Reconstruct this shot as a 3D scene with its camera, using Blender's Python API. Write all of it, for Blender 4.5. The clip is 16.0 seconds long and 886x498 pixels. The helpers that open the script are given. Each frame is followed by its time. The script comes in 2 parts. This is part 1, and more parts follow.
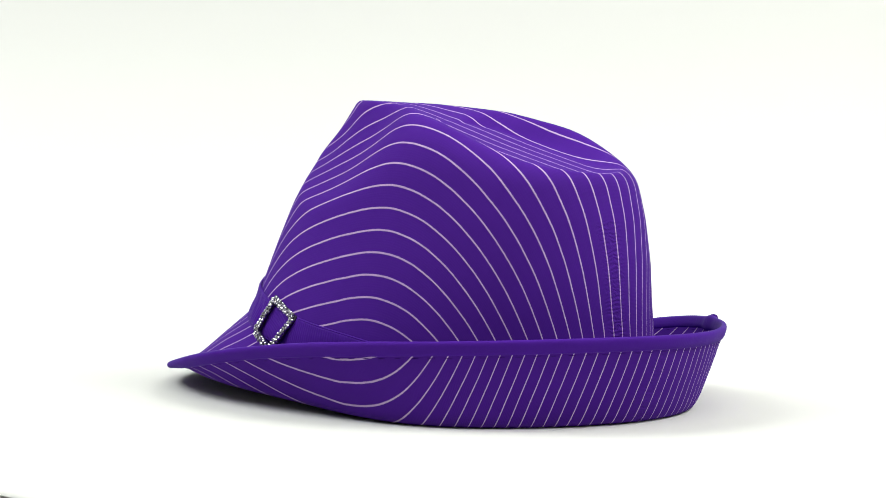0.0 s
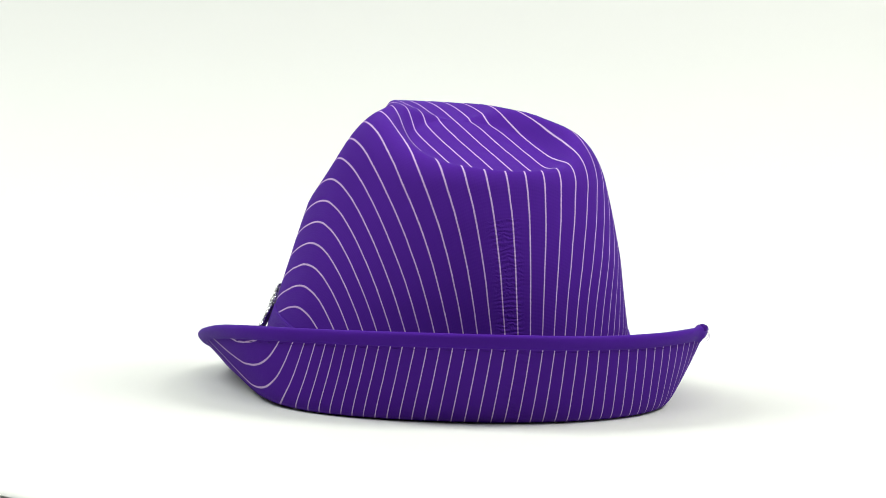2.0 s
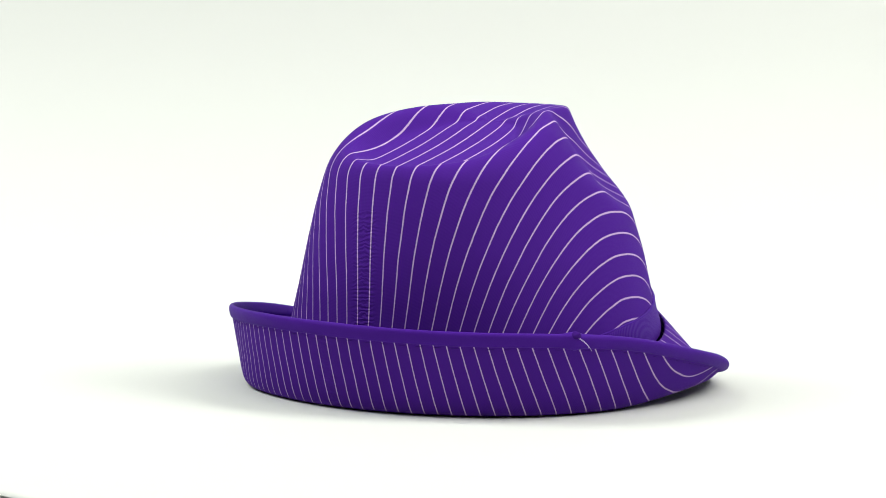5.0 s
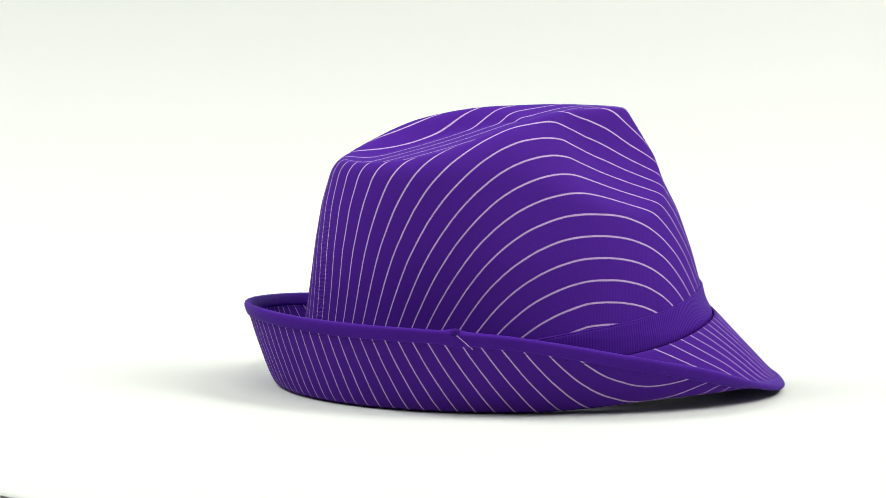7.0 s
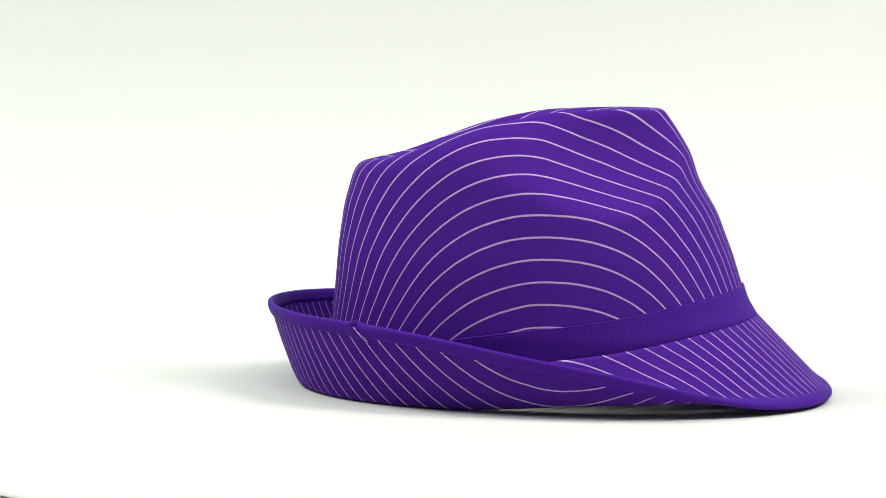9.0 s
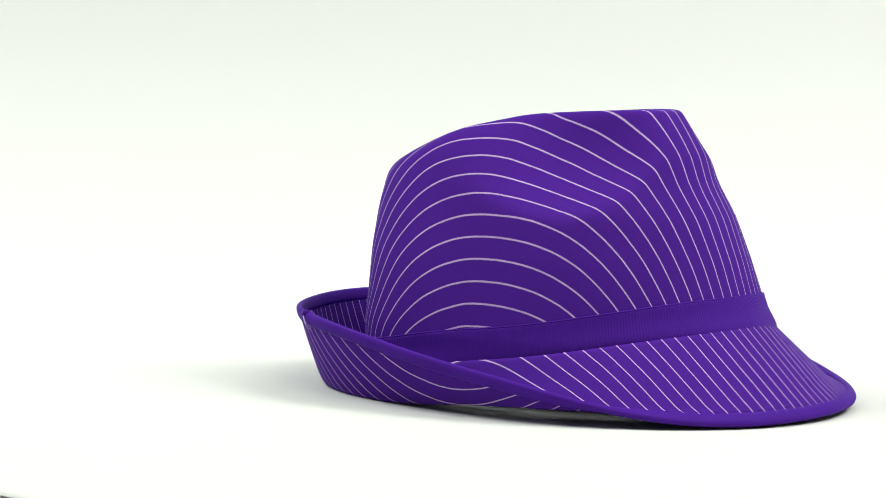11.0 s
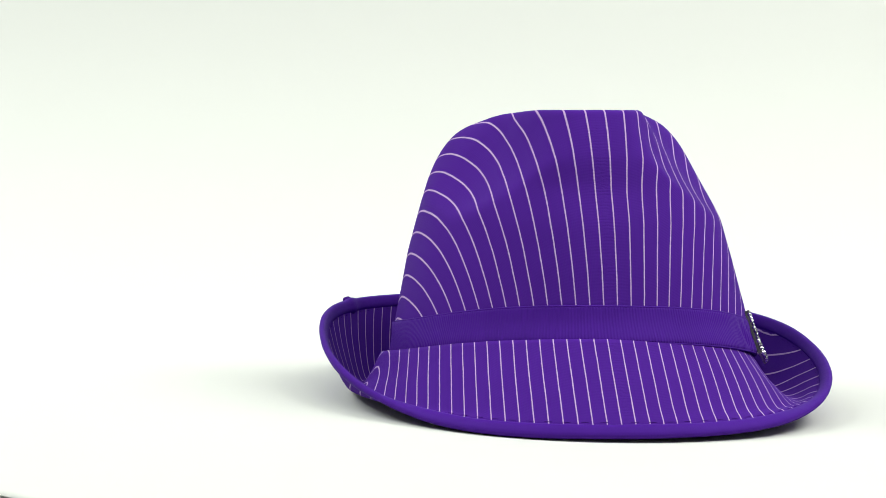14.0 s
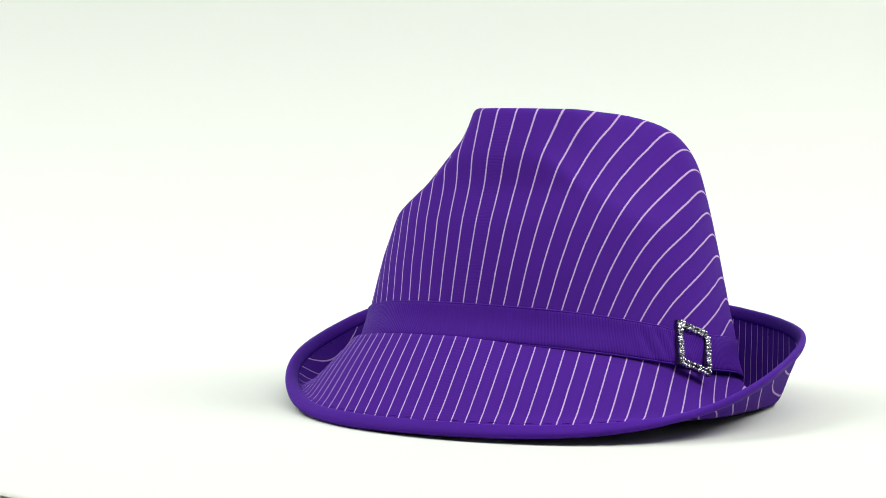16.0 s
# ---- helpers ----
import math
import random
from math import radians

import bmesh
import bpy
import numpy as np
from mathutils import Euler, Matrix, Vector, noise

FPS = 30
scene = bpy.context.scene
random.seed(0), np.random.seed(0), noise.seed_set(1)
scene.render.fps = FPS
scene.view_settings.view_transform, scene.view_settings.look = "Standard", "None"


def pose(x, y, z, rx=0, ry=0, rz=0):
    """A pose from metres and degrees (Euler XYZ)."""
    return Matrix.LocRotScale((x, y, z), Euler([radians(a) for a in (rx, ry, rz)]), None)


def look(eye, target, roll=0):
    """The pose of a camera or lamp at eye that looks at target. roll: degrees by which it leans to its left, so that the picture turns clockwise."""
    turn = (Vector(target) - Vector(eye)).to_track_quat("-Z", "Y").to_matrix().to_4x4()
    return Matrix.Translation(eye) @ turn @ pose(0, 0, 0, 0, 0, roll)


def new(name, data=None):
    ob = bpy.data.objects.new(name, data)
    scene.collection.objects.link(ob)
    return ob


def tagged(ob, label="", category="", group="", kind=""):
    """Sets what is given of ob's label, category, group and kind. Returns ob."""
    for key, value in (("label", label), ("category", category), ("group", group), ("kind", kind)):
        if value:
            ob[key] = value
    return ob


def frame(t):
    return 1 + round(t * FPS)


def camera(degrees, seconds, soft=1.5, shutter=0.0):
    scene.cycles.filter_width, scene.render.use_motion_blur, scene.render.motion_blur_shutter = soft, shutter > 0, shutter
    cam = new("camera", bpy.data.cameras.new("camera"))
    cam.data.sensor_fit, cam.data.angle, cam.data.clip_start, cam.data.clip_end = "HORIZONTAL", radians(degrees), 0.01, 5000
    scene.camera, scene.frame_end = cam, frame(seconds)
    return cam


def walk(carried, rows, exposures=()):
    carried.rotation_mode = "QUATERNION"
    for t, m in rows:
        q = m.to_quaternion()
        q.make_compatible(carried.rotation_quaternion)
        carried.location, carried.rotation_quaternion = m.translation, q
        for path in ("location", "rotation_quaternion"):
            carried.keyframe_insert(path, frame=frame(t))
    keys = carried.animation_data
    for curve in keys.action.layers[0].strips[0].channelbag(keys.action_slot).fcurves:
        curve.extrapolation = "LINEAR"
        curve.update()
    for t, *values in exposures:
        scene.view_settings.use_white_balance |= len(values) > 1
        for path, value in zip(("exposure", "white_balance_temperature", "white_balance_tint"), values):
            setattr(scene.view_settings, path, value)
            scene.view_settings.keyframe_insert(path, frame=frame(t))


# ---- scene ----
S = 1.15            # metres per unit of the plan, in which the camera stands 1 from the turning axis
TURN = -15.627      # degrees a second
HEAD = 139.2        # where the hat's front points at the start
AXIS = (-0.02686 * S, -0.00494 * S)
eye = Vector((0, -1, 0.13274)) * S
yaw, pitch = -0.02978, 0.07029
ahead = Vector((math.sin(yaw) * math.cos(pitch), math.cos(yaw) * math.cos(pitch), -math.sin(pitch)))
cam = camera(21.56, 16.0, soft=0.62)
view = look(eye, eye + ahead, 1.504)
walk(cam, [(0, view), (16, view)], exposures=[(0, -0.03, 6560, 11.5), (3.5, -0.10, 6570, 8.5), (7, -0.10, 6580, 9.5), (16, -0.13, 6580, 6.5)])

# ---- light: a white studio with unseen softboxes, added to light the hat ----
world = bpy.data.worlds.new("studio")
scene.world = world
world.use_nodes = True
world.node_tree.nodes["Background"].inputs[0].default_value = (0.9, 0.95, 1.0, 1)
world.node_tree.nodes["Background"].inputs[1].default_value = 0.05


def softbox(name, at, to, sx, sy, watts, colour=(1, 1, 1)):
    lamp = bpy.data.lights.new(name, "AREA")
    lamp.shape, lamp.size, lamp.size_y, lamp.energy, lamp.color = "RECTANGLE", sx, sy, watts, colour
    ob = new(name, lamp)
    ob.matrix_world = look(at, to)
    return ob


# unseen side pair, placed by the shadows left and right of the hat
softbox("softbox_right", (1.28, -0.05, 1.55), (0, 0.32, 0.30), 0.9, 0.9, 38, (1.0, 0.99, 0.975))
softbox("softbox_left", (-1.28, -0.05, 1.55), (0, 0.32, 0.30), 0.9, 0.9, 33, (0.97, 1.0, 0.98))
# weak unseen fill, added to lift the hat's front and the table
softbox("top_fill", (0.10, -0.75, 1.75), (0, 0.16, 0.05), 1.3, 0.9, 16, (1.0, 0.995, 0.985))


# ---- materials ----
class Nodes:
    """A node material, built by short calls."""

    def __init__(self, name):
        self.m = bpy.data.materials.new(name)
        self.m.use_nodes = True
        self.t = self.m.node_tree
        self.b = self.t.nodes["Principled BSDF"]

    def add(self, kind, **links):
        n = self.t.nodes.new(kind)
        for key, value in links.items():
            slot = n.inputs[int(key[1:])] if key[0] == "i" and key[1:].isdigit() else n.inputs[key]
            if isinstance(value, bpy.types.NodeSocket):
                self.t.links.new(value, slot)
            else:
                slot.default_value = value
        return n

    def math(self, op, a, b=0.0, c=0.0):
        n = self.add("ShaderNodeMath", i0=a, i1=b, i2=c)
        n.operation = op
        return n.outputs[0]

    def mix(self, f, a, b):
        n = self.t.nodes.new("ShaderNodeMix")
        n.data_type = "RGBA"
        for slot, value in ((n.inputs[0], f), (n.inputs[6], a), (n.inputs[7], b)):
            if isinstance(value, bpy.types.NodeSocket):
                self.t.links.new(value, slot)
            else:
                slot.default_value = value
        return n.outputs[2]

    def noise(self, scale, detail=3.0, rough=0.55, where=None):
        if where is None:
            where = self.add("ShaderNodeTexCoord").outputs["Object"]
        return self.add("ShaderNodeTexNoise", Vector=where, Scale=scale, Detail=detail, Roughness=rough).outputs["Fac"]

    def set(self, **values):
        for key, value in values.items():
            slot = self.b.inputs[key.replace("_", " ")]
            if isinstance(value, bpy.types.NodeSocket):
                self.t.links.new(value, slot)
            else:
                slot.default_value = value

    def bump(self, height, strength, distance):
        n = self.add("ShaderNodeBump", Height=height, Strength=strength, Distance=distance)
        self.t.links.new(n.outputs[0], self.b.inputs["Normal"])


PURPLE, PURPLE_2 = (0.063, 0.0128, 0.240, 1), (0.052, 0.0105, 0.200, 1)
STRIPE_GAP, STRIPE_PHASE = 8.0, 0.5


def pinstripe():
    n = Nodes("pinstripe_fabric")
    at = n.add("ShaderNodeAttribute")
    at.attribute_name = "fabric"
    xyz = n.add("ShaderNodeSeparateXYZ", Vector=at.outputs["Vector"])
    u, v = xyz.outputs[0], xyz.outputs[1]
    wob = n.noise(60.0, 2.0)
    fine = n.noise(1500.0, 2.0, 0.7)
    uu = n.math("ADD", u, n.math("MULTIPLY", n.math("SUBTRACT", wob, 0.5), 0.5))
    uu = n.math("ADD", uu, n.math("MULTIPLY", n.math("SUBTRACT", fine, 0.5), 0.35))
    cell = n.math("FRACT", n.math("ADD", n.math("DIVIDE", uu, STRIPE_GAP), 100 + STRIPE_PHASE))
    away = n.math("ABSOLUTE", n.math("SUBTRACT", cell, 0.5))
    ramp = n.add("ShaderNodeMapRange", i0=away, i1=0.030, i2=0.054, i3=1.0, i4=0.0)
    thread = n.math("FRACT", n.math("MULTIPLY", v, 2.3))
    thread = n.math("MULTIPLY_ADD", n.math("ABSOLUTE", n.math("SUBTRACT", thread, 0.5)), 0.16, 0.88)
    line = n.math("MULTIPLY", ramp.outputs[0], n.math("MULTIPLY", thread, n.math("MULTIPLY_ADD", fine, 0.5, 0.72)))
    cloth = n.mix(n.noise(30.0, 3.0), PURPLE_2, PURPLE)
    cloth = n.mix(n.math("MULTIPLY", fine, 0.35), cloth, (0.071, 0.016, 0.262, 1))
    colour = n.mix(line, cloth, (0.50, 0.345, 0.58, 1))
    ribs = n.math("SINE", n.math("MULTIPLY", v, 5.2))
    weft = n.math("SINE", n.math("MULTIPLY", u, 7.0))
    relief = n.math("ADD", n.math("MULTIPLY", ribs, 0.10), n.math("MULTIPLY", weft, 0.03))
    relief = n.math("ADD", relief, n.math("MULTIPLY", n.noise(90.0, 4.0), 1.2))
    relief = n.math("ADD", relief, n.math("MULTIPLY", line, 0.9))
    # puckered seams down the back and the front
    ripple = n.math("SINE", n.math("ADD", n.math("MULTIPLY", v, 4.2), n.math("MULTIPLY", n.noise(240.0, 3.0), 15.0)))
    for middle, sign, start in ((12.0, -1.0, 92.0), (-4.0, 1.0, 62.0)):
        near = n.add("ShaderNodeMapRange", i0=n.math("ABSOLUTE", n.math("SUBTRACT", u, middle)), i1=3.5, i2=9.0, i3=1.0, i4=0.0)
        beyond = n.math("GREATER_THAN", n.math("MULTIPLY", v, sign), start)
        patchy = n.math("MULTIPLY", n.noise(75.0, 2.0), 2.4 if sign < 0 else 0.4)
        relief = n.math("ADD", relief, n.math("MULTIPLY", ripple, n.math("MULTIPLY", patchy, n.math("MULTIPLY", near.outputs[0], beyond))))
    n.set(Base_Color=colour, Roughness=0.8, Sheen_Weight=0.0, Specular_IOR_Level=0.04)
    n.b.inputs["Sheen Tint"].default_value = (0.6, 0.45, 1, 1)
    n.bump(relief, 0.35, 0.0004)
    return n.m


def ribbon(name, ribbed):
    n = Nodes(name)
    at = n.add("ShaderNodeAttribute")
    at.attribute_name = "fabric"
    xyz = n.add("ShaderNodeSeparateXYZ", Vector=at.outputs["Vector"])
    ribs = n.math("SINE", n.math("MULTIPLY", xyz.outputs[0], 4.6 if ribbed else 6.0))
    big = n.noise(45.0, 3.0)
    cloth = n.mix(big, (0.050, 0.0095, 0.208, 1), (0.062, 0.0120, 0.250, 1))
    cloth = n.mix(n.math("MULTIPLY", n.noise(1200.0, 2.0), 0.3), cloth, (0.068, 0.012, 0.27, 1))
    relief = n.math("ADD", n.math("MULTIPLY", ribs, 0.36 if ribbed else 0.04), n.math("MULTIPLY", n.noise(160.0, 3.0), 1.0))
    n.set(Base_Color=cloth, Roughness=0.62, Sheen_Weight=0.0, Specular_IOR_Level=0.04)
    n.b.inputs["Sheen Tint"].default_value = (0.6, 0.45, 1, 1)
    n.bump(relief, 0.45, 0.0004)
    return n.m


def plain(name, a, b, rough, scale, metal=0.0, bump=0.1, dist=0.001, gloss=0.5):
    n = Nodes(name)
    f = n.noise(scale, 5.0)
    g = n.noise(scale * 14, 3.0)
    n.set(Base_Color=n.mix(f, (*a, 1), (*b, 1)), Metallic=metal, Specular_IOR_Level=gloss,
          Roughness=n.math("MULTIPLY_ADD", g, 0.12, rough - 0.06))
    n.bump(n.math("ADD", f, n.math("MULTIPLY", g, 0.4)), bump, dist)
    return n.m


FABRIC = pinstripe()
BAND = ribbon("grosgrain_ribbon", True)
BIND = ribbon("satin_binding", False)
THREAD = plain("purple_thread", (0.038, 0.0075, 0.150), (0.048, 0.009, 0.180), 0.85, 300, 0.0, 0.4, 0.0004, 0.05)
PALE = plain("pale_thread", (0.5, 0.36, 0.62), (0.6, 0.46, 0.7), 0.6, 300)
LINING = plain("black_lining", (0.012, 0.01, 0.016), (0.02, 0.015, 0.028), 0.8, 200)
# silver darkened so that the gaps between the stones look dark
METAL = plain("silver_metal", (0.09, 0.09, 0.10), (0.18, 0.18, 0.20), 0.3, 400, 1.0, 0.2, 0.0003)
WHITE = plain("white_laminate", (0.80, 0.80, 0.775), (0.83, 0.83, 0.80), 0.45, 3, 0.0, 0.04, 0.0005)
PAPER = plain("white_paper", (0.598, 0.618, 0.585), (0.620, 0.640, 0.606), 0.85, 2, 0.0, 0.06, 0.0008, 0.2)
WALL = plain("light_grey_wall_paint", (0.42, 0.425, 0.42), (0.47, 0.475, 0.47), 0.8, 1.5, 0.0, 0.1, 0.001)
CARPET = plain("grey_floor", (0.16, 0.15, 0.13), (0.22, 0.2, 0.18), 0.85, 6, 0.0, 0.3, 0.002)
EDGE = plain("table_edge_strip", (0.13, 0.125, 0.11), (0.18, 0.17, 0.15), 0.6, 20)


def crystal():
    n = Nodes("rhinestone")
    f = n.noise(700.0, 2.0)
    own = n.add("ShaderNodeObjectInfo").outputs["Random"]
    clear = n.mix(f, (0.72, 0.73, 0.78, 1), (0.97, 0.97, 1.0, 1))
    # stones dark or bright at random: sparkle put into the base colour
    n.set(Base_Color=n.mix(n.math("POWER", own, 1.1), (0.24, 0.24, 0.27, 1), clear), Metallic=0.92, Roughness=0.10)
    return n.m


CRYSTAL = crystal()


# ---- mesh helpers ----
def finish(name, bm, material, smooth=True):
    me = bpy.data.meshes.new(name)
    bm.to_mesh(me)
    bm.free()
    me.materials.append(material)
    for p in me.polygons:
        p.use_smooth = smooth
    return me


def part(name, bm, material, parent, label="", smooth=True):
    ob = new(name, finish(name, bm, material, smooth))
    ob.parent = parent
    if label:
        ob["label"] = label
    return ob


def box(bm, x0, x1, y0, y1, z0, z1):
    m = Matrix.Translation(((x0 + x1) / 2, (y0 + y1) / 2, (z0 + z1) / 2)) @ Matrix.Diagonal((x1 - x0, y1 - y0, z1 - z0, 1))
    return bmesh.ops.create_cube(bm, size=1, matrix=m)["verts"]


def grid_mesh(name, P, F, material, parent, close_u=True, close_v=False, label="", thick=0.0):
    """A mesh from an array of points P[i, j] (i round, j along), with the cloth's own coordinates F[i, j]."""
    nu, nv = P.shape[:2]
    ids = np.arange(nu * nv).reshape(nu, nv)
    faces = []
    for i in range(nu if close_u else nu - 1):
        k = (i + 1) % nu
        for j in range(nv if close_v else nv - 1):
            l = (j + 1) % nv
            faces.append((int(ids[i, j]), int(ids[k, j]), int(ids[k, l]), int(ids[i, l])))
    me = bpy.data.meshes.new(name)
    me.from_pydata((P.reshape(-1, 3) * (S / 1000)).tolist(), [], faces)
    at = me.attributes.new("fabric", "FLOAT_VECTOR", "POINT")
    full = np.zeros((nu * nv, 3), np.float32)
    full[:, :2] = F.reshape(-1, 2)
    at.data.foreach_set("vector", full.ravel())
    me.polygons.foreach_set("use_smooth", [True] * len(me.polygons))
    me.materials.append(material)
    me.update()
    ob = new(name, me)
    ob.parent = parent
    if label:
        ob["label"] = label
    if thick:
        mod = ob.modifiers.new("thickness", "SOLIDIFY")
        mod.thickness, mod.offset = thick * S / 1000, 0
    return ob


# ---- the studio ----
def build_studio():
    bm = bmesh.new()
    box(bm, -2.2, 2.2, -2.4, 1.6, -0.80, -0.75)
    tagged(part("floor", bm, CARPET, None, smooth=False), "dull grey studio floor under the table", "floor", kind="structure")
    # unseen walls and ceiling, added to close the set and bounce fill light
    for name, b in (("wall_north", (-2.2, 2.2, 1.6, 1.7, -0.75, 1.9)), ("wall_south", (-2.2, 2.2, -2.5, -2.4, -0.75, 1.9)),
                    ("wall_east", (2.2, 2.3, -2.4, 1.6, -0.75, 1.9)), ("wall_west", (-2.3, -2.2, -2.4, 1.6, -0.75, 1.9))):
        bm = bmesh.new()
        box(bm, *b)
        tagged(part(name, bm, WALL, None, smooth=False), "plain light grey painted studio wall", "wall", kind="structure")
    bm = bmesh.new()
    box(bm, -2.2, 2.2, -2.4, 1.6, 1.9, 2.0)
    tagged(part("ceiling", bm, WALL, None, smooth=False), "plain light grey studio ceiling", "ceiling", kind="structure")

    # table: its front edge runs askew, its near corner just shows
    ax, ay, bx, by = -0.1604 * S, -0.2729 * S, -0.1505 * S, -0.2813 * S
    slope = (by - ay) / (bx - ax)
    ay -= 0.0095
    table = tagged(new("table"), "white laminate photo table with a grey front edge", "table")
    corner = [(-0.75, ay + slope * (-0.75 - ax)), (0.04, ay + slope * (0.04 - ax)), (0.85, -0.47), (0.85, 0.75), (-0.75, 0.75)]
    for name, z0, z1, grow, mat in (("tabletop", -0.024, 0.0, 0.0, WHITE), ("edge_strip", -0.022, -0.004, 0.001, EDGE)):
        bm = bmesh.new()
        cx, cy = 0.05, 0.1
        rows = []
        for z in (z0, z1):
            rows.append([bm.verts.new((x + grow * math.copysign(1, x - cx), y + grow * math.copysign(1, y - cy), z)) for x, y in corner])
        bm.faces.new(rows[1])
        bm.faces.new(rows[0][::-1])
        for i in range(len(corner)):
            k = (i + 1) % len(corner)
            bm.faces.new((rows[0][i], rows[0][k], rows[1][k], rows[1][i]))
        if name == "tabletop":
            bmesh.ops.bevel(bm, geom=[e for e in bm.edges if all(v.co.z > z1 - 1e-5 for v in e.verts)], offset=0.0015, segments=2, affect="EDGES")
        part(name, bm, mat, table, smooth=False)
    for x, y in ((-0.55, 0.45), (-0.55, 0.65), (0.75, -0.38), (0.75, 0.65)):
        bm = bmesh.new()
        box(bm, x - 0.02, x + 0.02, y - 0.02, y + 0.02, -0.75, -0.024)
        part("leg", bm, EDGE, table, smooth=False)

    # one white paper sheet lies over the table and curves up behind
    bm = bmesh.new()
    line = [(0.0, 0.0), (0.02, 0.0), (0.3, 0.0), (0.6, 0.0), (1.0, 0.0)]
    rows = []
    for x in np.linspace(-0.72, 0.82, 24):
        x = float(x)
        front = max(ay + slope * (x - ax), -0.46) + 0.0012
        back = 0.235 + 0.11 * x
        row = [(x, front + (back - front) * f, 0.0008) for f, z in line]
        for i in range(1, 17):
            a = i / 16 * radians(72)
            row.append((x, back + 0.30 * math.sin(a), 0.0008 + 0.30 * (1 - math.cos(a))))
        wave = 0.0015 * math.sin(x * 6.0)
        row.append((x, back + 0.415 + wave, 0.6))
        row.append((x, back + 0.66 - wave, 1.35))
        rows.append([bm.verts.new(p) for p in row])
    for p, q in zip(rows, rows[1:]):
        for j in range(len(p) - 1):
            bm.faces.new((p[j], q[j], q[j + 1], p[j + 1]))
    ob = part("backdrop", bm, PAPER, None)
    mod = ob.modifiers.new("thickness", "SOLIDIFY")
    mod.thickness, mod.offset = 0.0006, 0
    tagged(ob, "white paper sheet curving up behind the hat", "backdrop", kind="structure")


build_studio()


# ---- the hat; lengths here are thousandths of the plan's unit ----
def ring(values, phi):
    """Smooth closed curve through values spaced evenly round the hat."""
    v = np.asarray(values, float)
    n = len(v)
    k = np.fft.rfft(v)
    keep = min(9, len(k))
    out = np.full_like(phi, k[0].real / n)
    for m in range(1, keep):
        w = 2.0 / n if m < n / 2 else 1.0 / n
        out += w * (k[m].real * np.cos(m * phi) - k[m].imag * np.sin(m * phi))
    return out


def even(values, phi):
    """The same for a curve alike on both sides, given from front to back."""
    return ring(list(values) + list(values[-2:0:-1]), phi)


NPHI = 320
PHI = np.linspace(0, 2 * np.pi, NPHI, endpoint=False)
ZO = 3.5
EDGE_R = ring([123.3, 123.7, 122.6, 119.2, 114.2, 109.3, 107.1, 108.4, 111.3, 113.6, 117.2, 122.0, 123.7, 121.5, 118.7, 115.8, 111.0, 105.6, 103.2, 104.5, 107.3, 111.6, 117.2, 121.4], PHI)
EDGE_Z = ring([2.6, 3.4, 5.1, 9.6, 15.9, 22, 26.8, 30.4, 32.8, 34.4, 35.5, 36.2, 35.9, 35.1, 34.7, 34.4, 32.2, 27.8, 23, 18.0, 12.0, 5.4, 2.2, 1.9], PHI)
FOLD_R = ring([114, 113, 111, 106, 99, 93.5, 91.5, 95, 102, 106, 107, 108, 109, 109, 106.3, 101, 95, 91, 91.5, 94.5, 99, 103.5, 109, 113], PHI)
FOLD_Z = ring([12, 11.8, 11, 8.8, 6.6, 5.4, 4.3, 3.3, 2.0, 1.4, 1.2, 1.3, 1.4, 1.4, 1.3, 1.2, 1.3, 2.4, 4.2, 5.8, 6.6, 7.6, 9.0, 11], PHI)
FOOT_R = even([89.7, 88.6, 85.6, 82, 79, 77, 76.8, 79, 83, 87, 91, 94, 95.5], PHI)
FOOT_Z = even([35.6, 35, 32.8, 29.7, 26, 22.8, 20, 17, 12.5, 8.5, 6, 4.9, 4.8], PHI)


WALL_Z = [0, 25, 40, 58, 76, 90, 104, 122]
FRONT = [99.1, 88.3, 84.6, 78.5, 71.2, 62.7, 58.0, 49.6]
BACK = [95.4, 96.1, 94.8, 93.7, 91.5, 87.8, 84.4, 77.0]
WIDE = [76.5, 75.1, 71.6, 67.6, 62.7, 58.5, 54.2, 45.0]
SHIFT = [3.6, 2.9, 1.4, 0.4]      # how the crown leans to one side, from foot to top
RIDGE_DEG = [0, 12, 24, 37, 50, 70, 90, 104, 118, 130, 140, 154, 167, 180]
RIDGE_R = [45.2, 47.8, 41.9, 36.4, 31.2, 27.2, 28.3, 33.5, 39.6, 49.5, 56.2, 69.9, 80.7, 84.7]
RIDGE_X = [-86, -83, -68, -53, -31, -6, 14, 31, 47]
RIDGE_Z = [92.9, 94.3, 96.9, 102.5, 111.6, 117.8, 119.5, 120.4, 120.2]
BOXY = 2.05
DENT_X = [-86, -60, -30, 0, 25, 50]
DENT_Z = [89.6, 95.6, 103.0, 112.2, 119.0, 120.8]
BULGE = [0.28, -0.03, -0.47, -0.46, -0.38, -0.22, 0.07, 0.47, 1, 1, 1, 1]
CREASE_Z = [101, 101.5, 88.5, 78, 75, 77.5, 83.2, 87.9, 90.5, 88.5, 87, 87.1]
TILT = 0.023          # one side of the crown's top stands higher
PINCH = 9.1
PINCH_SKEW = 0.3    # the pinch is deeper on one side


def soft_interp(x, xs, ys, w):
    """np.interp, rounded off at its corners over a width w."""
    return sum(k * np.interp(x + d * w, xs, ys) for d, k in zip((-1, -0.66, -0.33, 0, 0.33, 0.66, 1), (1, 2, 3, 4, 3, 2, 1))) / 16


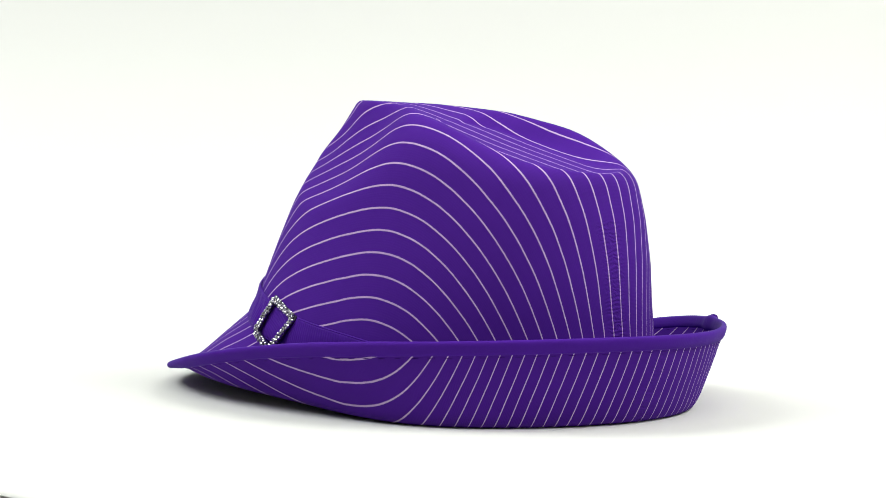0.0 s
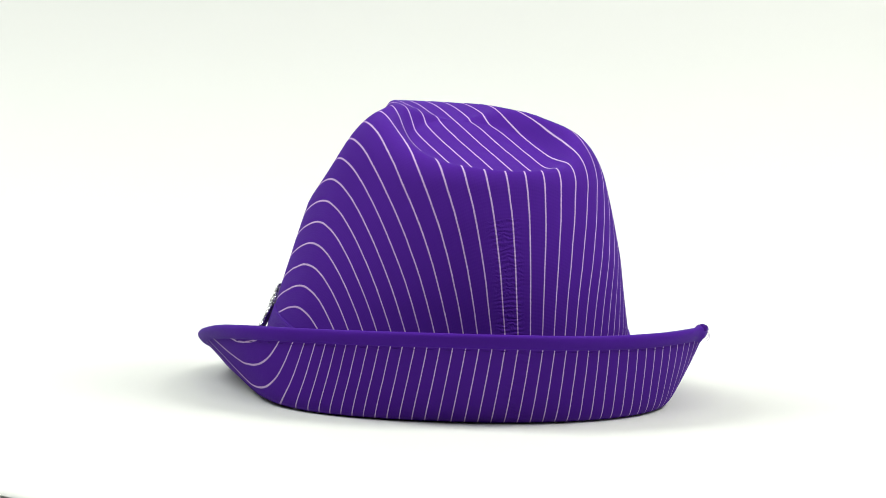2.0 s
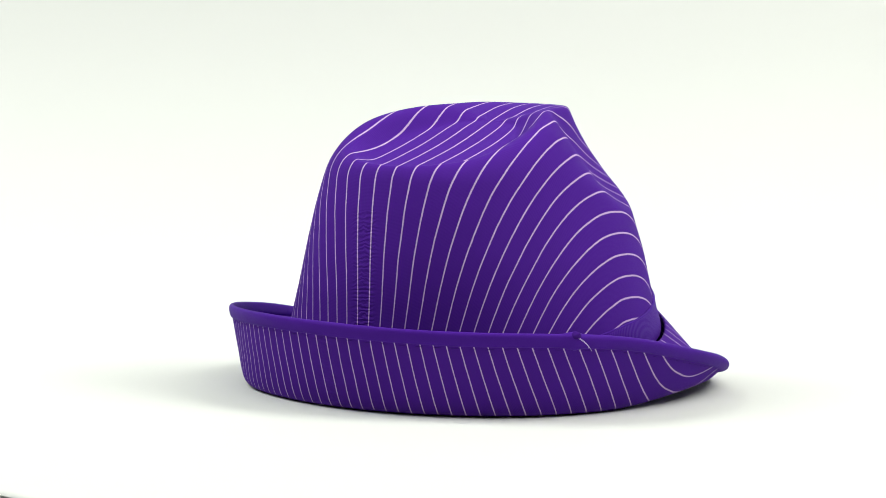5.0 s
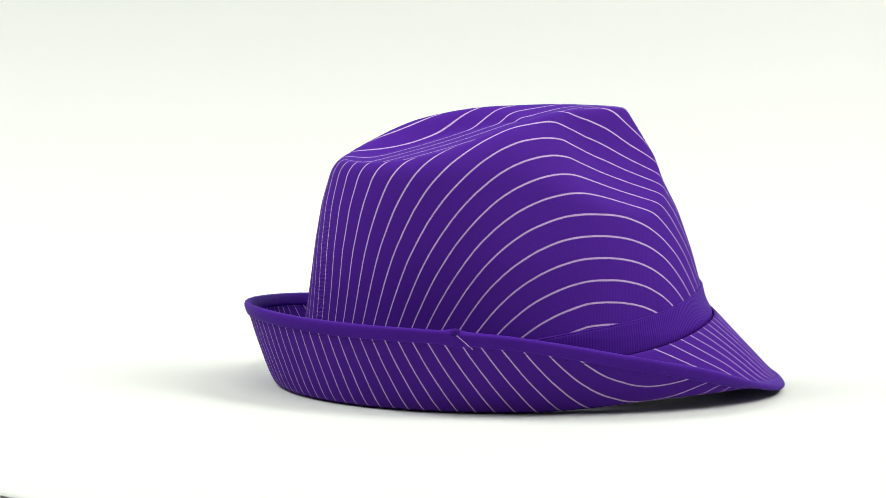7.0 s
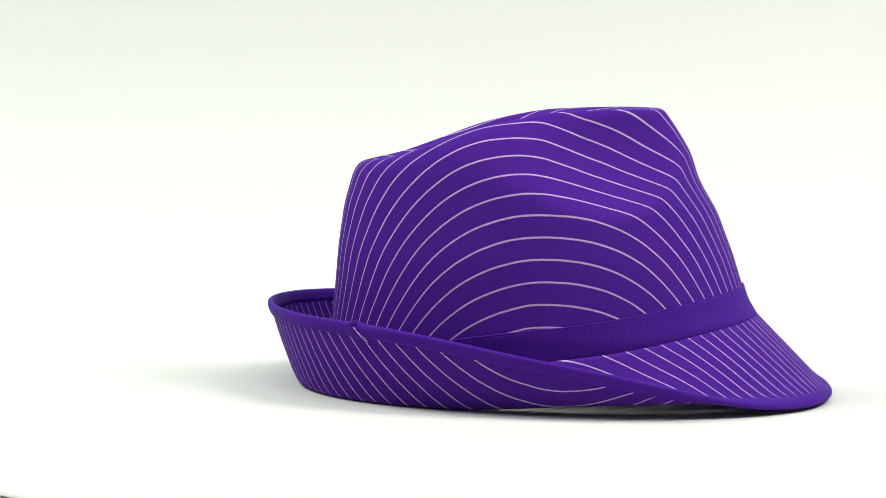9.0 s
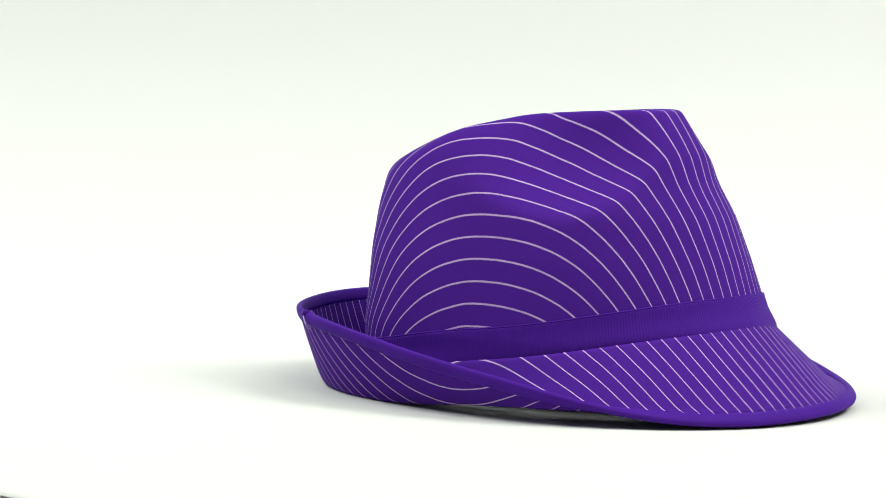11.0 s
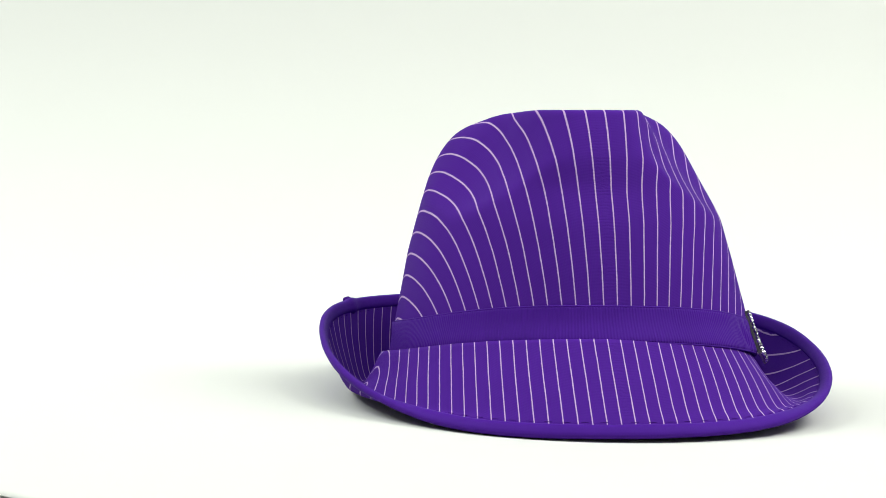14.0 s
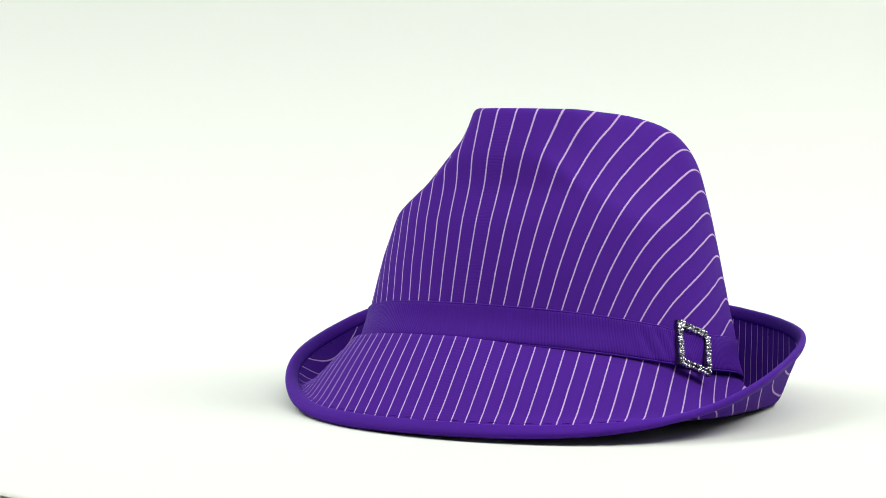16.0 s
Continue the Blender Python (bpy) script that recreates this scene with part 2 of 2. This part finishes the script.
def wall_radius(phi, z):
    """Crown wall: egg-shaped sections that draw in towards the top."""
    zt = z - ZO
    front, back, wide = np.interp(zt, WALL_Z, FRONT), np.interp(zt, WALL_Z, BACK), np.interp(zt, WALL_Z, WIDE)
    xc, half = (front - back) / 2, (front + back) / 2
    lo, hi = np.zeros_like(phi), np.full_like(phi, 130.0)
    for _ in range(22):
        mid = (lo + hi) / 2
        out = np.abs((mid * np.cos(phi) - xc) / half) ** BOXY + np.abs(mid * np.sin(phi) / wide) ** BOXY > 1
        lo, hi = np.where(out, lo, mid), np.where(out, mid, hi)
    return (lo + hi) / 2


def lean(z):
    return np.interp(z, [14, 30, 60, 125], SHIFT)


FABRIC_X = -8.0     # the middle of the cloth's stretch


def cloth(x, y, sig, skew_front=4.0, skew_back=4.0, twist=0.0):
    """The cloth's own coordinates: stretched out from the middle, its weave a little askew to the hat."""
    a = np.arctan2(y, x - FABRIC_X)
    a = a - np.radians(twist) * np.clip(np.sin(a), 0, 1) ** 4
    s = np.sin(a)
    if twist:
        s = np.where(s > 0, s + 0.8 * np.abs(s) ** 8 * (1 - s), s)      # pulled flat over the turned-up side
    u, v = sig * s, sig * np.cos(a)
    f = np.tanh(v / 45)
    return np.stack([u - np.where(f > 0, skew_front, skew_back) * f, v], -1)


def crown_points():
    deg = np.degrees(np.where(PHI > np.pi, 2 * np.pi - PHI, PHI))
    # ridge round the top dent, a teardrop with its point in front
    ridge_r = np.interp(deg, RIDGE_DEG, RIDGE_R)
    soft = np.array([1, 4, 6, 4, 1]) / 16
    for _ in range(24):
        ridge_r = sum(w * np.roll(ridge_r, k) for k, w in zip(range(-2, 3), soft))
    rx = ridge_r * np.cos(PHI)
    ridge_z = ZO + soft_interp(rx, RIDGE_X, RIDGE_Z, 9)
    # height at which the wall ends: the crease of the front pinch, the shoulder behind
    crease = ZO + np.interp(deg, [0, 20, 33, 52, 65, 80, 95, 108, 120, 140, 160, 180], CREASE_Z)
    for _ in range(20):
        crease = sum(w * np.roll(crease, k) for k, w in zip(range(-2, 3), soft))
    bulge = np.interp(deg + 7 * np.sin(PHI), [0, 20, 33, 50, 66, 80, 92, 106, 118, 140, 165, 180], BULGE)
    for _ in range(24):
        bulge = sum(w * np.roll(bulge, k) for k, w in zip(range(-2, 3), soft))
    rows = []
    NW, NS, NT = 34, 18, 22
    for j in range(NW):
        f = j / NW
        z = FOOT_Z - 1.0 + (crease - FOOT_Z + 1.0) * f
        r = wall_radius(PHI, z)
        low = np.clip(1 - (z - FOOT_Z) / 9.0, 0, 1) ** 2
        r = r + (FOOT_R - 0.6 - r) * low
        rows.append((r, z))
    r0 = wall_radius(PHI, crease)
    slope = (wall_radius(PHI, crease - 4) - r0) / 4
    for j in range(NS + 1):
        f = j / NS
        # straight line from crease to ridge, or an arch over it
        lin_r, lin_z = r0 + (ridge_r - r0) * f, crease + (ridge_z - crease) * f
        h = ridge_z - crease
        c1r, c1z = r0 - slope * h * 0.62, crease + h * 0.62
        c2r, c2z = ridge_r + (r0 - slope * h - ridge_r) * 0.55, ridge_z
        g = 1 - f
        arc_r = g ** 3 * r0 + 3 * g * g * f * c1r + 3 * g * f * f * c2r + f ** 3 * ridge_r
        arc_z = g ** 3 * crease + 3 * g * g * f * c1z + 3 * g * f * f * c2z + f ** 3 * ridge_z
        pos = np.clip(bulge, 0, 1)
        r = lin_r + (arc_r - lin_r) * pos
        z = lin_z + (arc_z - lin_z) * pos
        neg = np.clip(-bulge, 0, 1) * np.sin(np.pi * f) * PINCH * (1 - PINCH_SKEW * np.sin(PHI))
        rows.append((r - neg * 0.8, z - neg * 0.45))
    for j in range(1, NT + 1):
        k = 1 - j / NT
        x = ridge_r * k * np.cos(PHI)
        floor_z = ZO + soft_interp(x, DENT_X, DENT_Z, 14)
        inset = ridge_r * (1 - k)
        reach = np.interp(deg, [0, 30, 90, 140, 180], [42, 32, 24, 15, 6])
        q = np.clip(inset / reach, 0, 1)
        g = 1 - q * q * (3 - 2 * q)
        edge_floor = ZO + soft_interp(rx, DENT_X, DENT_Z, 14)
        rows.append((ridge_r * k, floor_z + np.maximum(ridge_z - edge_floor, 0) * g))
    R = np.array([r for r, z in rows]).T
    Z = np.array([z for r, z in rows]).T
    # soften the folds a little along each profile, keep the creases legible
    for _ in range(2):
        R[:, 1:-1] = 0.25 * R[:, :-2] + 0.5 * R[:, 1:-1] + 0.25 * R[:, 2:]
        Z[:, 1:-1] = 0.25 * Z[:, :-2] + 0.5 * Z[:, 1:-1] + 0.25 * Z[:, 2:]
    for _ in range(2):
        Z = 0.25 * np.roll(Z, 1, 0) + 0.5 * Z + 0.25 * np.roll(Z, -1, 0)
        R = 0.25 * np.roll(R, 1, 0) + 0.5 * R + 0.25 * np.roll(R, -1, 0)
    X, Y = R * np.cos(PHI)[:, None], R * np.sin(PHI)[:, None] + lean(Z)
    Z = Z + TILT * Y * np.clip((Z - 50) / 70, 0, 1)
    step = np.hypot(np.diff(R, axis=1), np.diff(Z, axis=1))
    arc = np.concatenate([np.zeros((NPHI, 1)), np.cumsum(step, 1)], 1)
    top = NW + NS
    plan = np.hypot(X - FABRIC_X, Y)
    frac = arc / arc[:, top:top + 1]
    side = np.abs(np.sin(PHI)) ** (5 - np.cos(PHI))
    foot = ((152 - 3 * np.cos(PHI)) * (1 - 0.115 * side))[:, None]
    left = (np.sin(PHI) > 0)[:, None]
    pull = np.where(left, -0.7 + 2.9 * frac, -2.3 + 7.3 * frac) * side[:, None]      # the cloth drawn down over either side
    sig = foot + (plan[:, top:top + 1] - foot) * frac + pull
    sig[:, top:] = plan[:, top:] + pull[:, top:top + 1] * plan[:, top:] / np.maximum(plan[:, top:top + 1], 1)
    return np.stack([X, Y, Z], -1), cloth(X, Y, sig, 4.0, 4.0 + 2.7 * np.clip((sig - 80) / 50, 0, 1))


def spline(keys, n):
    """Catmull-Rom through a list of (r, z) arrays."""
    pts = [tuple(2 * a - b for a, b in zip(keys[0], keys[1]))] + list(keys) + [tuple(2 * a - b for a, b in zip(keys[-1], keys[-2]))]
    out = []
    for i in range(1, len(pts) - 2):
        for s in range(n):
            t = s / n
            out.append(tuple(0.5 * (2 * b + (c - a) * t + (2 * a - 5 * b + 4 * c - d) * t * t + (3 * b - a - 3 * c + d) * t ** 3)
                             for a, b, c, d in zip(pts[i - 1], pts[i], pts[i + 1], pts[i + 2])))
    out.append(keys[-1])
    return np.array([r for r, z in out]).T, np.array([z for r, z in out]).T


def brim_points():
    turn = np.clip((EDGE_Z - FOLD_Z) / 20.0, 0, 1)      # how far the brim is turned up
    inner = (FOOT_R + (FOLD_R - FOOT_R) * 0.5, FOOT_Z + (FOLD_Z - FOOT_Z) * (0.5 + 0.33 * turn))
    outer = (FOLD_R + (EDGE_R - FOLD_R) * 0.5 + 0.3 * turn, FOLD_Z + (EDGE_Z - FOLD_Z) * 0.45)
    R, Z = spline([(FOOT_R, FOOT_Z), inner, (FOLD_R, FOLD_Z), outer, (EDGE_R, EDGE_Z)], 8)
    Z = np.maximum(Z, 0.9)
    step = np.hypot(np.diff(R, axis=1), np.diff(Z, axis=1))
    arc = np.concatenate([np.zeros((NPHI, 1)), np.cumsum(step, 1)], 1)
    X, Y = R * np.cos(PHI)[:, None], R * np.sin(PHI)[:, None]
    foot, rim = (147 + 4 * np.cos(PHI))[:, None], (190.5 + 2.5 * np.cos(PHI))[:, None]
    sig = foot + (rim - foot) * arc / arc[:, -1:] + (np.where(PHI < np.pi, -0.4, 5.0) * np.abs(np.sin(PHI)) ** 6)[:, None]
    return np.stack([X, Y, Z], -1), cloth(X, Y, sig, 4.0, 1.2, 16.0), arc


def sweep_strip(P, A, B, a_w, b_w, n=14, power=2.6):
    """A closed band swept along P, with a rounded section: half-width a_w along A, half-thickness b_w along B."""
    out = []
    for k in range(n):
        t = 2 * math.pi * k / n
        ca, sa = math.cos(t), math.sin(t)
        ea = math.copysign(abs(ca) ** (2 / power), ca)
        eb = math.copysign(abs(sa) ** (2 / power), sa)
        aw = a_w if np.isscalar(a_w) else np.asarray(a_w)[:, None]
        bw = b_w if np.isscalar(b_w) else np.asarray(b_w)[:, None]
        out.append(P + A * aw * ea + B * bw * eb)
    return np.stack(out, 1)


def unit(v):
    return v / np.maximum(np.linalg.norm(v, axis=-1, keepdims=True), 1e-9)


def build_hat():
    hat = tagged(new("trilby_hat"), "purple pinstriped trilby hat with satin band and rhinestone buckle", "hat")
    CP, CF = crown_points()
    grid_mesh("crown", CP, CF, FABRIC, hat, label="pinched purple crown with pale pinstripes", thick=0.9)
    BP, BF, ARC = brim_points()
    grid_mesh("brim", BP, BF, FABRIC, hat, label="pinstriped brim turned up at the back", thick=1.2)

    # lining: a dark inner skin that closes the hat from below
    LP = CP[:, 2:30:3].copy()
    LP[..., :2] *= 0.965
    grid_mesh("lining", LP, LP[..., :2], LINING, hat, label="black inner lining")

    # satin binding folded over the brim's edge
    Eg = BP[:, -1]
    up = unit(BP[:, -1] - BP[:, -6])
    along = unit(np.roll(Eg, -1, 0) - np.roll(Eg, 1, 0))
    out = unit(np.cross(along, up))
    rng = np.random.RandomState(3)
    wob = np.convolve(np.tile(rng.rand(NPHI), 3), np.ones(9) / 9, "same")[NPHI:2 * NPHI] - 0.5
    knot_at = np.exp(-((np.degrees(PHI) - 227) / 1.6) ** 2)
    lap = 0.5 * (1 + np.tanh((np.degrees(PHI) - 227.5) * 2.0)) * np.exp(-np.clip(np.degrees(PHI) - 228, 0, 99) / 9)
    width = 3.0 + 0.35 * wob + 0.9 * knot_at
    thick = 1.55 + 0.25 * wob + 1.0 * knot_at + 0.45 * lap
    C = Eg - up * 2.7
    ring_pts = sweep_strip(C, up, out, width, thick)
    run = np.roll(np.concatenate([[0], np.cumsum(np.linalg.norm(np.diff(C, axis=0), axis=1))]), 202)
    BFm = np.stack([np.repeat(run[:, None], 14, 1), np.tile(np.arange(14.0), (NPHI, 1))], -1)
    binding = grid_mesh("binding", ring_pts, BFm, BIND, hat, close_v=True, label="smooth purple satin edge binding")

    # row of stitches under the binding, outside and inside
    for face in (1, -1):
        bm = bmesh.new()
        at_arc = ARC[:, -1] - 6.4
        base = np.array([[np.interp(a, arc, p[:, c]) for c in range(3)] for a, arc, p in zip(at_arc, ARC, BP)]) + out * (0.66 * face)
        k = 0
        while k < NPHI - 3:
            a, b = base[k] * S / 1000, base[k + 2] * S / 1000
            d = Vector(b - a)
            m = Matrix.Translation((a + b) / 2) @ d.to_track_quat("X", "Z").to_matrix().to_4x4() @ Matrix.Diagonal((d.length * 0.40, 0.00014, 0.00020, 1))
            bmesh.ops.create_icosphere(bm, subdivisions=1, radius=1, matrix=m)
            k += 3
        tagged(part("stitching", bm, THREAD, binding, "dark purple row of stitches"), kind="stuff")

    # the lapped end of the binding and its loose threads
    i = int(round(227.0 / 360 * NPHI))
    bm = bmesh.new()
    top = Vector(Eg[i] + up[i] * 0.1 + out[i] * 0.6) * S / 1000
    bmesh.ops.create_icosphere(bm, subdivisions=3, radius=1, matrix=Matrix.Translation(top) @ Vector(along[i]).to_track_quat("X", "Z").to_matrix().to_4x4() @ Matrix.Diagonal((0.0026, 0.0023, 0.0019, 1)))
    for v in bm.verts:
        v.co += v.normal * 0.0004 * noise.noise(v.co * 700)
    # the darker thread purple puts the fold's dark crease into its colour
    part("fold", bm, THREAD, binding, "lumpy folded end of the binding")
    for k, (du, da) in enumerate(((-4.6, 5.5), (-5.6, 8.0))):
        cu = bpy.data.curves.new("loose_thread", "CURVE")
        cu.dimensions, cu.bevel_depth, cu.bevel_resolution = "3D", 0.0001, 1
        sp = cu.splines.new("BEZIER")
        sp.bezier_points.add(3)
        for q, bp in enumerate(sp.bezier_points):
            f = q / 3
            p = Eg[i] + along[i] * (da * f + 1.2 * math.sin(3 * f + k)) + up[i] * (du * f) + out[i] * (2.0 + 1.4 * math.sin(f * 3.0) + 0.5 * k)
            bp.co = Vector(p) * S / 1000
            bp.handle_left_type = bp.handle_right_type = "AUTO"
        cu.materials.append(PALE)
        th = new("loose_thread", cu)
        th.parent = binding

    # grosgrain band
    deg = np.degrees(PHI)
    high_z = ZO + even([44.6, 44.2, 42.2, 39.2, 35.5, 32.2, 29.4, 26.8, 23, 19.5, 17.5, 16.6, 16.5], PHI)
    NB = 12
    rows = []
    for j in range(NB + 1):
        f = j / NB
        z = FOOT_Z - 0.9 + (high_z - FOOT_Z + 0.9) * f
        r = wall_radius(PHI, z)
        low = np.clip(1 - (z - FOOT_Z) / 9.0, 0, 1) ** 2
        r = r + (FOOT_R - 0.6 - r) * low + 0.85
        # slack and gathers beside the buckle
        near_b = np.exp(-((deg - 53) / 7.0) ** 2)
        r = r + near_b * (0.85 * np.sin(deg * 1.1 + 4 * f) * math.sin(math.pi * f) + 0.25)
        z = z - near_b * 1.0 * math.sin(math.pi * f) * np.sin(deg * 0.8) - np.exp(-((deg - 66) / 7.0) ** 2) * 1.5 * (f - 0.35)
        r = r + np.exp(-((deg - 40) / 5.0) ** 2) * 0.6 * f - 0.45 * np.exp(-((deg - 71) / 9.0) ** 2)
        rows.append(np.stack([r * np.cos(PHI), r * np.sin(PHI) + lean(z), z], -1))
    RP = np.stack(rows, 1)
    run = np.roll(np.concatenate([[0], np.cumsum(np.linalg.norm(np.diff(RP[:, 4], axis=0), axis=1))]), 160)
    RF = np.stack([np.repeat(run[:, None], NB + 1, 1), np.tile(np.linspace(0, 14, NB + 1), (NPHI, 1))], -1)
    band = grid_mesh("hat_band", RP, RF, BAND, hat, label="purple ribbed grosgrain ribbon band", thick=0.9)
    for name, j in (("lower_selvedge", 0), ("upper_selvedge", NB)):
        C = RP[:, j]
        upv = np.tile(np.array([0.0, 0, 1]), (NPHI, 1))
        al = unit(np.roll(C, -1, 0) - np.roll(C, 1, 0))
        strip = sweep_strip(C, upv, unit(np.cross(al, upv)), 0.45, 0.62, 8, 2.0)
        grid_mesh(name, strip, np.stack([np.repeat(run[:, None], 8, 1), np.zeros((NPHI, 8))], -1), BIND, band, close_v=True)

    # rhinestone buckle, threaded on the band
    corners = [Vector(p) for p in ((33.7, 66.5, 40.5), (14.6, 73.1, 33.9), (25.5, 77.6, 19.4), (41.6, 70.3, 25.4))]
    mid = sum(corners, Vector()) / 4
    c4 = [(mid + (p - mid) * 0.95) * S / 1000 for p in corners]
    bm = bmesh.new()
    mid = sum(c4, Vector()) / 4
    face = (c4[1] - c4[0]).cross(c4[3] - c4[0]).normalized()
    if face.dot(Vector((mid.x, mid.y, 0))) < 0:
        face = -face
    c4 = [p + face * 0.0030 for p in c4]
    w = 0.0013
    for a, b in zip(c4, c4[1:] + c4[:1]):
        d = (b - a).normalized()
        m = Matrix.Translation((a + b) / 2) @ Matrix((d, face.cross(d), face)).transposed().to_4x4() @ Matrix.Diagonal(((b - a).length + 2 * w, 2 * w, 0.0016, 1))
        bmesh.ops.create_cube(bm, size=1, matrix=m)
    buckle = part("buckle", bm, METAL, hat, "silver buckle set with clear rhinestones", smooth=False)
    bm = bmesh.new()
    bmesh.ops.create_icosphere(bm, subdivisions=2, radius=1)
    for v in bm.verts:
        v.co += v.co * 0.10 * noise.noise(v.co * 3.1)
    stone = finish("rhinestone", bm, CRYSTAL, smooth=False)
    rnd = random.Random(5)
    for a, b, count in zip(c4, c4[1:] + c4[:1], (9, 11, 9, 11)):
        d = (b - a).normalized()
        for k in range(count):
            for row in (-1, 1):
                ob = new("rhinestone", stone)
                ob.parent = buckle
                size = 0.00098 * rnd.uniform(0.85, 1.15)
                p = a + (b - a) * ((k + 0.25 + 0.25 * row) / count) + face.cross(d) * (row * 0.0010) + face * (0.0010 + rnd.uniform(0, 0.0004))
                ob.matrix_local = Matrix.LocRotScale(p, Euler((rnd.uniform(0, 6), rnd.uniform(0, 6), rnd.uniform(0, 6))), Vector((size, size, size * 0.9)))
    return hat


hat = build_hat()


def motions():
    rows = []
    for i in range(33):
        t = i * 0.5
        a = radians(TURN * t)
        x = AXIS[0] * math.cos(a) - AXIS[1] * math.sin(a)
        y = AXIS[0] * math.sin(a) + AXIS[1] * math.cos(a)
        rise = 0.0001 + 0.0007 * math.cos(a + radians(TURN * -4.5))      # the turntable wobbles once a turn
        rows.append((t, pose(x, y, 0.0008 + rise, 0, 0, HEAD + TURN * t)))
    walk(hat, rows)


motions()
